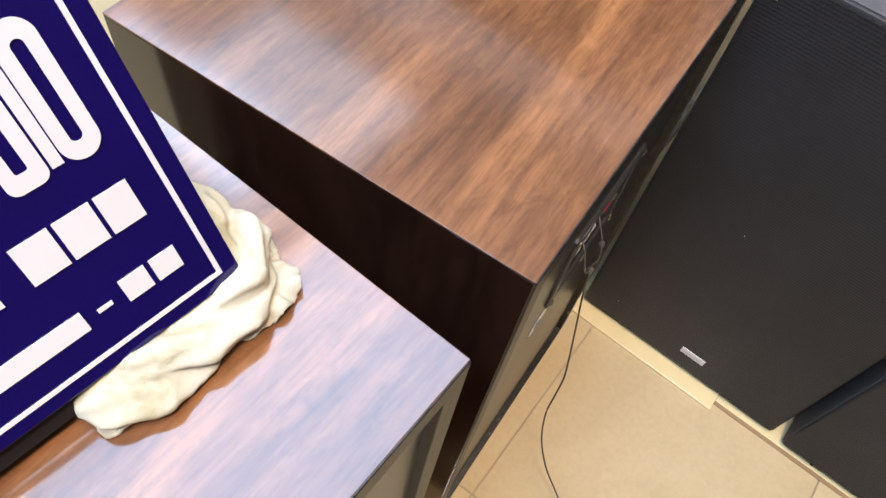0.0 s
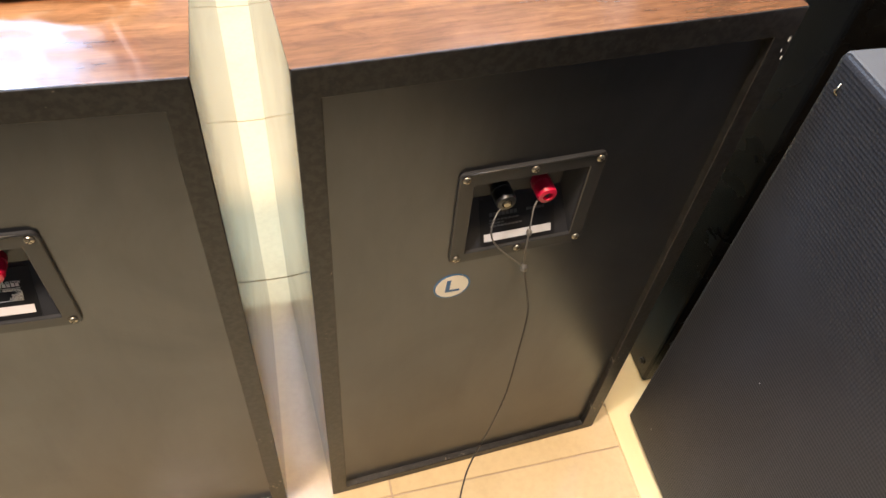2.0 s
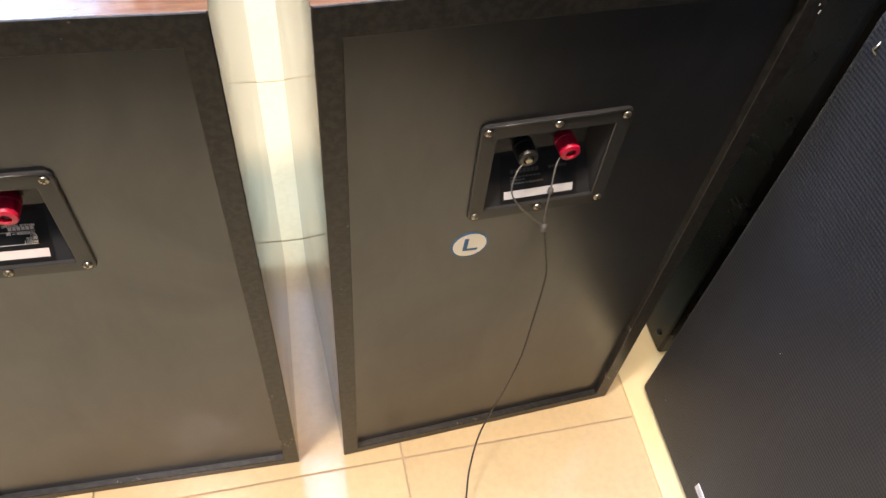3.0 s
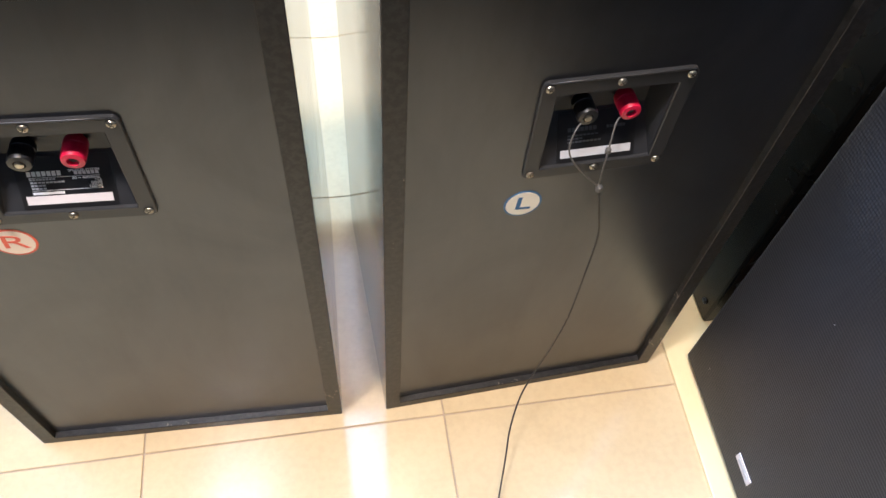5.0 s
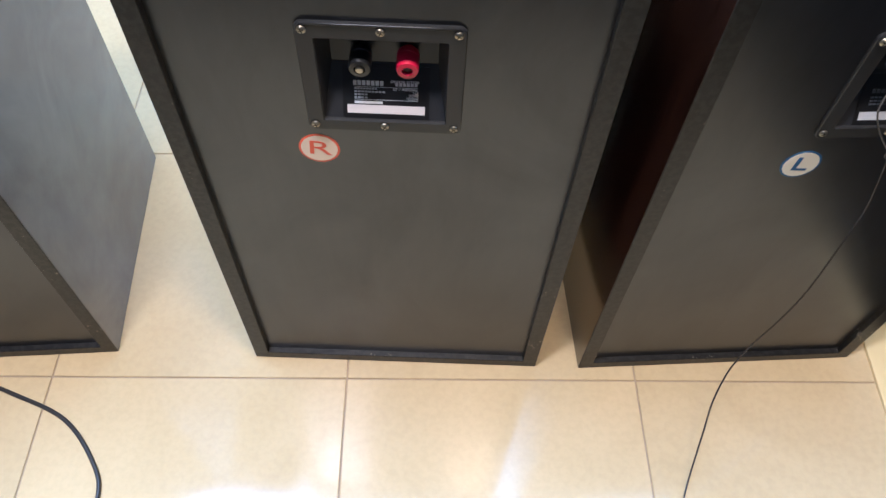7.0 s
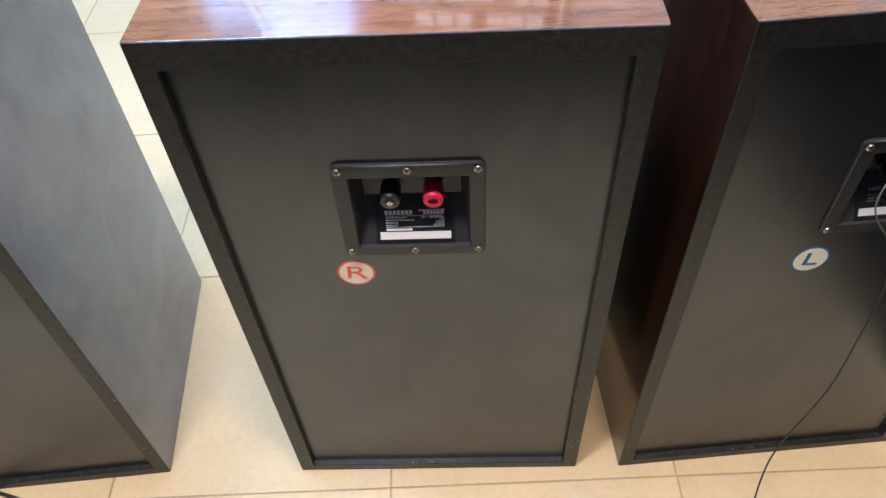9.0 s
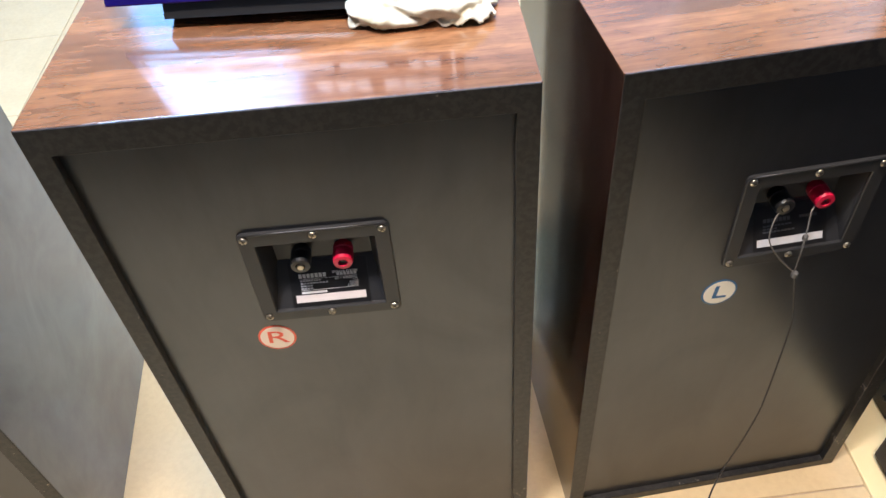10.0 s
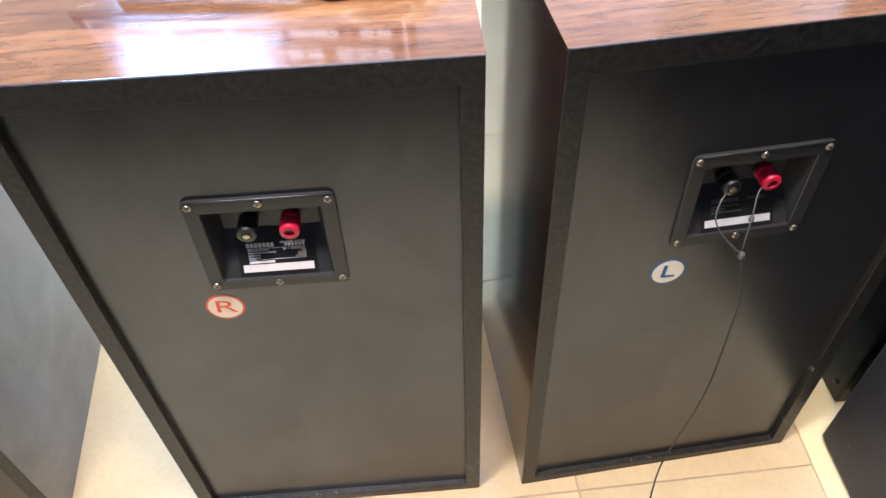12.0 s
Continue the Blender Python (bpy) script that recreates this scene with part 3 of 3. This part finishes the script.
for x0, x1, y0, y1 in ((-0.0385, -0.0235, 0.054, 0.0725), (-0.0565, -0.0405, 0.054, 0.0725), (-0.0745, -0.0585, 0.054, 0.0725), (-0.101, -0.087, 0.054, 0.0725), (-0.119, -0.104, 0.054, 0.0725), (-0.137, -0.122, 0.054, 0.0725),
                       (-0.034, -0.0215, 0.0235, 0.035), (-0.049, -0.0365, 0.0235, 0.035), (-0.062, -0.055, 0.0275, 0.0295), (-0.110, -0.068, 0.0235, 0.0335), (-0.160, -0.116, 0.0235, 0.0335), (-0.215, -0.167, 0.0235, 0.0335), (-0.268, -0.222, 0.0235, 0.0335)):
    part("print_bar", a_box(x0, x1, y0, y1, 0.0002, 0.0007), WHITE, sign)


def roll(bm, points, radii, seed, flat=0.75, folds=5, around=72, per=26):
    """A crumpled roll of cloth along a line, resting on z = 0 of its thing."""
    line = smooth_line(points, per)
    n = len(line)
    rings = []
    for i, c in enumerate(line):
        s = i / (n - 1)
        d = (line[min(i + 1, n - 1)] - line[max(i - 1, 0)])
        d.z = 0
        d.normalize()
        side = Vector((-d.y, d.x, 0))
        k = s * (len(radii) - 1)
        j = min(int(k), len(radii) - 2)
        r = radii[j] + (radii[j + 1] - radii[j]) * (k - j)
        r *= max(0.12, min(1.0, math.sin(math.pi * (0.04 + 0.92 * s)) * 3.2))
        ring = []
        for q in range(around):
            a = 2 * math.pi * q / around
            tw = a * folds + 9 * s + 3 * noise.noise((s * 6, seed, 0))
            q3 = c + side * (r * 1.25 * math.cos(a)) + Vector((0, 0, r * math.sin(a)))
            soft = noise.noise(q3 * 22 + Vector((seed, 0, 0)))
            ridge = (1 - abs(noise.noise(q3 * 27 + Vector((0, seed, 0))))) ** 4
            fine = (1 - abs(noise.noise(q3 * 62 + Vector((0, 0, seed))))) ** 4
            rr = r * (0.72 + 0.30 * soft + 0.42 * ridge + 0.16 * fine + 0.10 * math.sin(tw))
            p = c + side * (rr * 1.25 * math.cos(a)) + Vector((0, 0, rr * flat * math.sin(a)))
            p.z = max(p.z, 0.0006 + 0.0012 * abs(noise.noise((p.x * 60, p.y * 60, seed))))
            ring.append(bm.verts.new(p))
        rings.append(ring)
    for a, b in zip(rings, rings[1:]):
        for q in range(around):
            bm.faces.new((a[q], a[(q + 1) % around], b[(q + 1) % around], b[q])).smooth = True
    bm.faces.new(rings[0])
    bm.faces.new(rings[-1])


def flap(bm, cx, cy, rx, ry, turn, seed, height):
    """A thin loose lap of cloth with a wavy rim, lying under the roll."""
    rings, around = [], 64
    for side_z in (1, -1):
        for k in range(9):
            f = k / 8 if side_z == 1 else 1 - k / 8
            ring = []
            for q in range(around):
                a = 2 * math.pi * q / around
                rim_r = 1 + 0.16 * noise.noise((math.cos(a) * 1.7 + seed, math.sin(a) * 1.7, 0)) + 0.05 * noise.noise((math.cos(a) * 6 + seed, math.sin(a) * 6, 2))
                x, y = rx * f * rim_r * math.cos(a), ry * f * rim_r * math.sin(a)
                z = height * (1 - 0.8 * f * f) + 0.0045 * f * abs(noise.noise((math.cos(a) * 3 + seed, math.sin(a) * 3, f * 2))) + 0.0030 * f * math.sin(7 * a + seed) * f + 0.0022
                c, si = math.cos(turn), math.sin(turn)
                ring.append(bm.verts.new((cx + x * c - y * si, cy + x * si + y * c, max(0.0005, z + 0.0011 * side_z))))
            rings.append(ring)
    for a, b in zip(rings, rings[1:]):
        for q in range(around):
            bm.faces.new((a[q], a[(q + 1) % around], b[(q + 1) % around], b[q])).smooth = True


def twist(bm, points, strands, pitch, offset, radius, seed):
    """Strands of cloth wound round one line like a loosely wrung rag."""
    line = smooth_line(points, 6)
    n = len(line)
    for k in range(strands):
        path = []
        for i, c in enumerate(line):
            d = line[min(i + 1, n - 1)] - line[max(i - 1, 0)]
            d.z = 0
            d.normalize()
            a = 2 * math.pi * k / strands + pitch * i / (n - 1) + 0.6 * noise.noise((i * 0.2, seed, k))
            swell = 0.75 + 0.35 * math.sin(math.pi * i / (n - 1)) + 0.25 * noise.noise((i * 0.15, k, seed))
            path.append(c + Vector((-d.y, d.x, 0)) * (offset * 1.3 * swell * math.cos(a)) + Vector((0, 0, offset * swell * math.sin(a))))
        roll(bm, path, [radius, radius * 1.15, radius * 0.95, radius * 1.1, radius * 0.9], seed + k * 2.3, 0.8, 4, 36, 3)


rag_bm = bmesh.new()
twist(rag_bm, [(-0.058, 0.006, 0.010), (-0.036, -0.002, 0.012), (-0.008, -0.005, 0.013), (0.018, -0.008, 0.015), (0.036, 0.004, 0.018), (0.042, 0.026, 0.018), (0.036, 0.050, 0.015), (0.02, 0.062, 0.011)], 3, 8.0, 0.0065, 0.0098, 1.3)
roll(rag_bm, [(-0.02, 0.016, 0.010), (0.0, 0.022, 0.010), (0.018, 0.026, 0.011), (0.03, 0.03, 0.012)], [0.011, 0.012, 0.012], 7.7, 0.6, 4)
flap(rag_bm, 0.030, 0.004, 0.034, 0.026, 0.5, 2.2, 0.008)
flap(rag_bm, -0.030, -0.004, 0.028, 0.015, 0.15, 5.1, 0.006)
flap(rag_bm, 0.042, 0.046, 0.020, 0.026, 0.3, 8.4, 0.007)
flap(rag_bm, 0.034, -0.010, 0.025, 0.018, -0.35, 3.3, 0.010)
flap(rag_bm, 0.040, 0.014, 0.020, 0.024, 0.2, 6.1, 0.010)
rag = part("cleaning_cloth", rag_bm, COTTON)
fuse = rag.modifiers.new("fuse", "REMESH")
fuse.mode, fuse.voxel_size, fuse.use_smooth_shade = "VOXEL", 0.0011, True
bpy.context.view_layer.update()
fused = bpy.data.meshes.new_from_object(rag.evaluated_get(bpy.context.evaluated_depsgraph_get()))
rag.modifiers.clear()
rag.data = fused
rag.matrix_world = pose(0.299, 0.114, H)
tagged(rag, "crumpled cream cotton cleaning cloth lying on the speaker top", "cloth")

# ---- floor tiles ----
PITCH, GAP = 0.3895, 0.002
tile_bm = a_box(-(PITCH - GAP) / 2, (PITCH - GAP) / 2, -(PITCH - GAP) / 2, (PITCH - GAP) / 2, -0.008, 0.0, bevel=0.0008, segments=1)
tile_mesh = bpy.data.meshes.new("tile")
tile_bm.to_mesh(tile_mesh)
tile_bm.free()
tile_mesh.materials.append(TILE)
grid = pose(0.126, -0.0275, 0, 0, 0, 1.75)
for i in range(-11, 7):
    for j in range(-3, 10):
        m = grid @ Matrix.Translation(((i + 0.5) * PITCH, (j + 0.5) * PITCH, 0))
        c = m.translation
        if X0 - 0.2 < c.x < X1 + 0.15 and Y0 - 0.15 < c.y < Y1:
            ob = new("tile", tile_mesh)
            ob.matrix_world = m
            ob.parent = floor
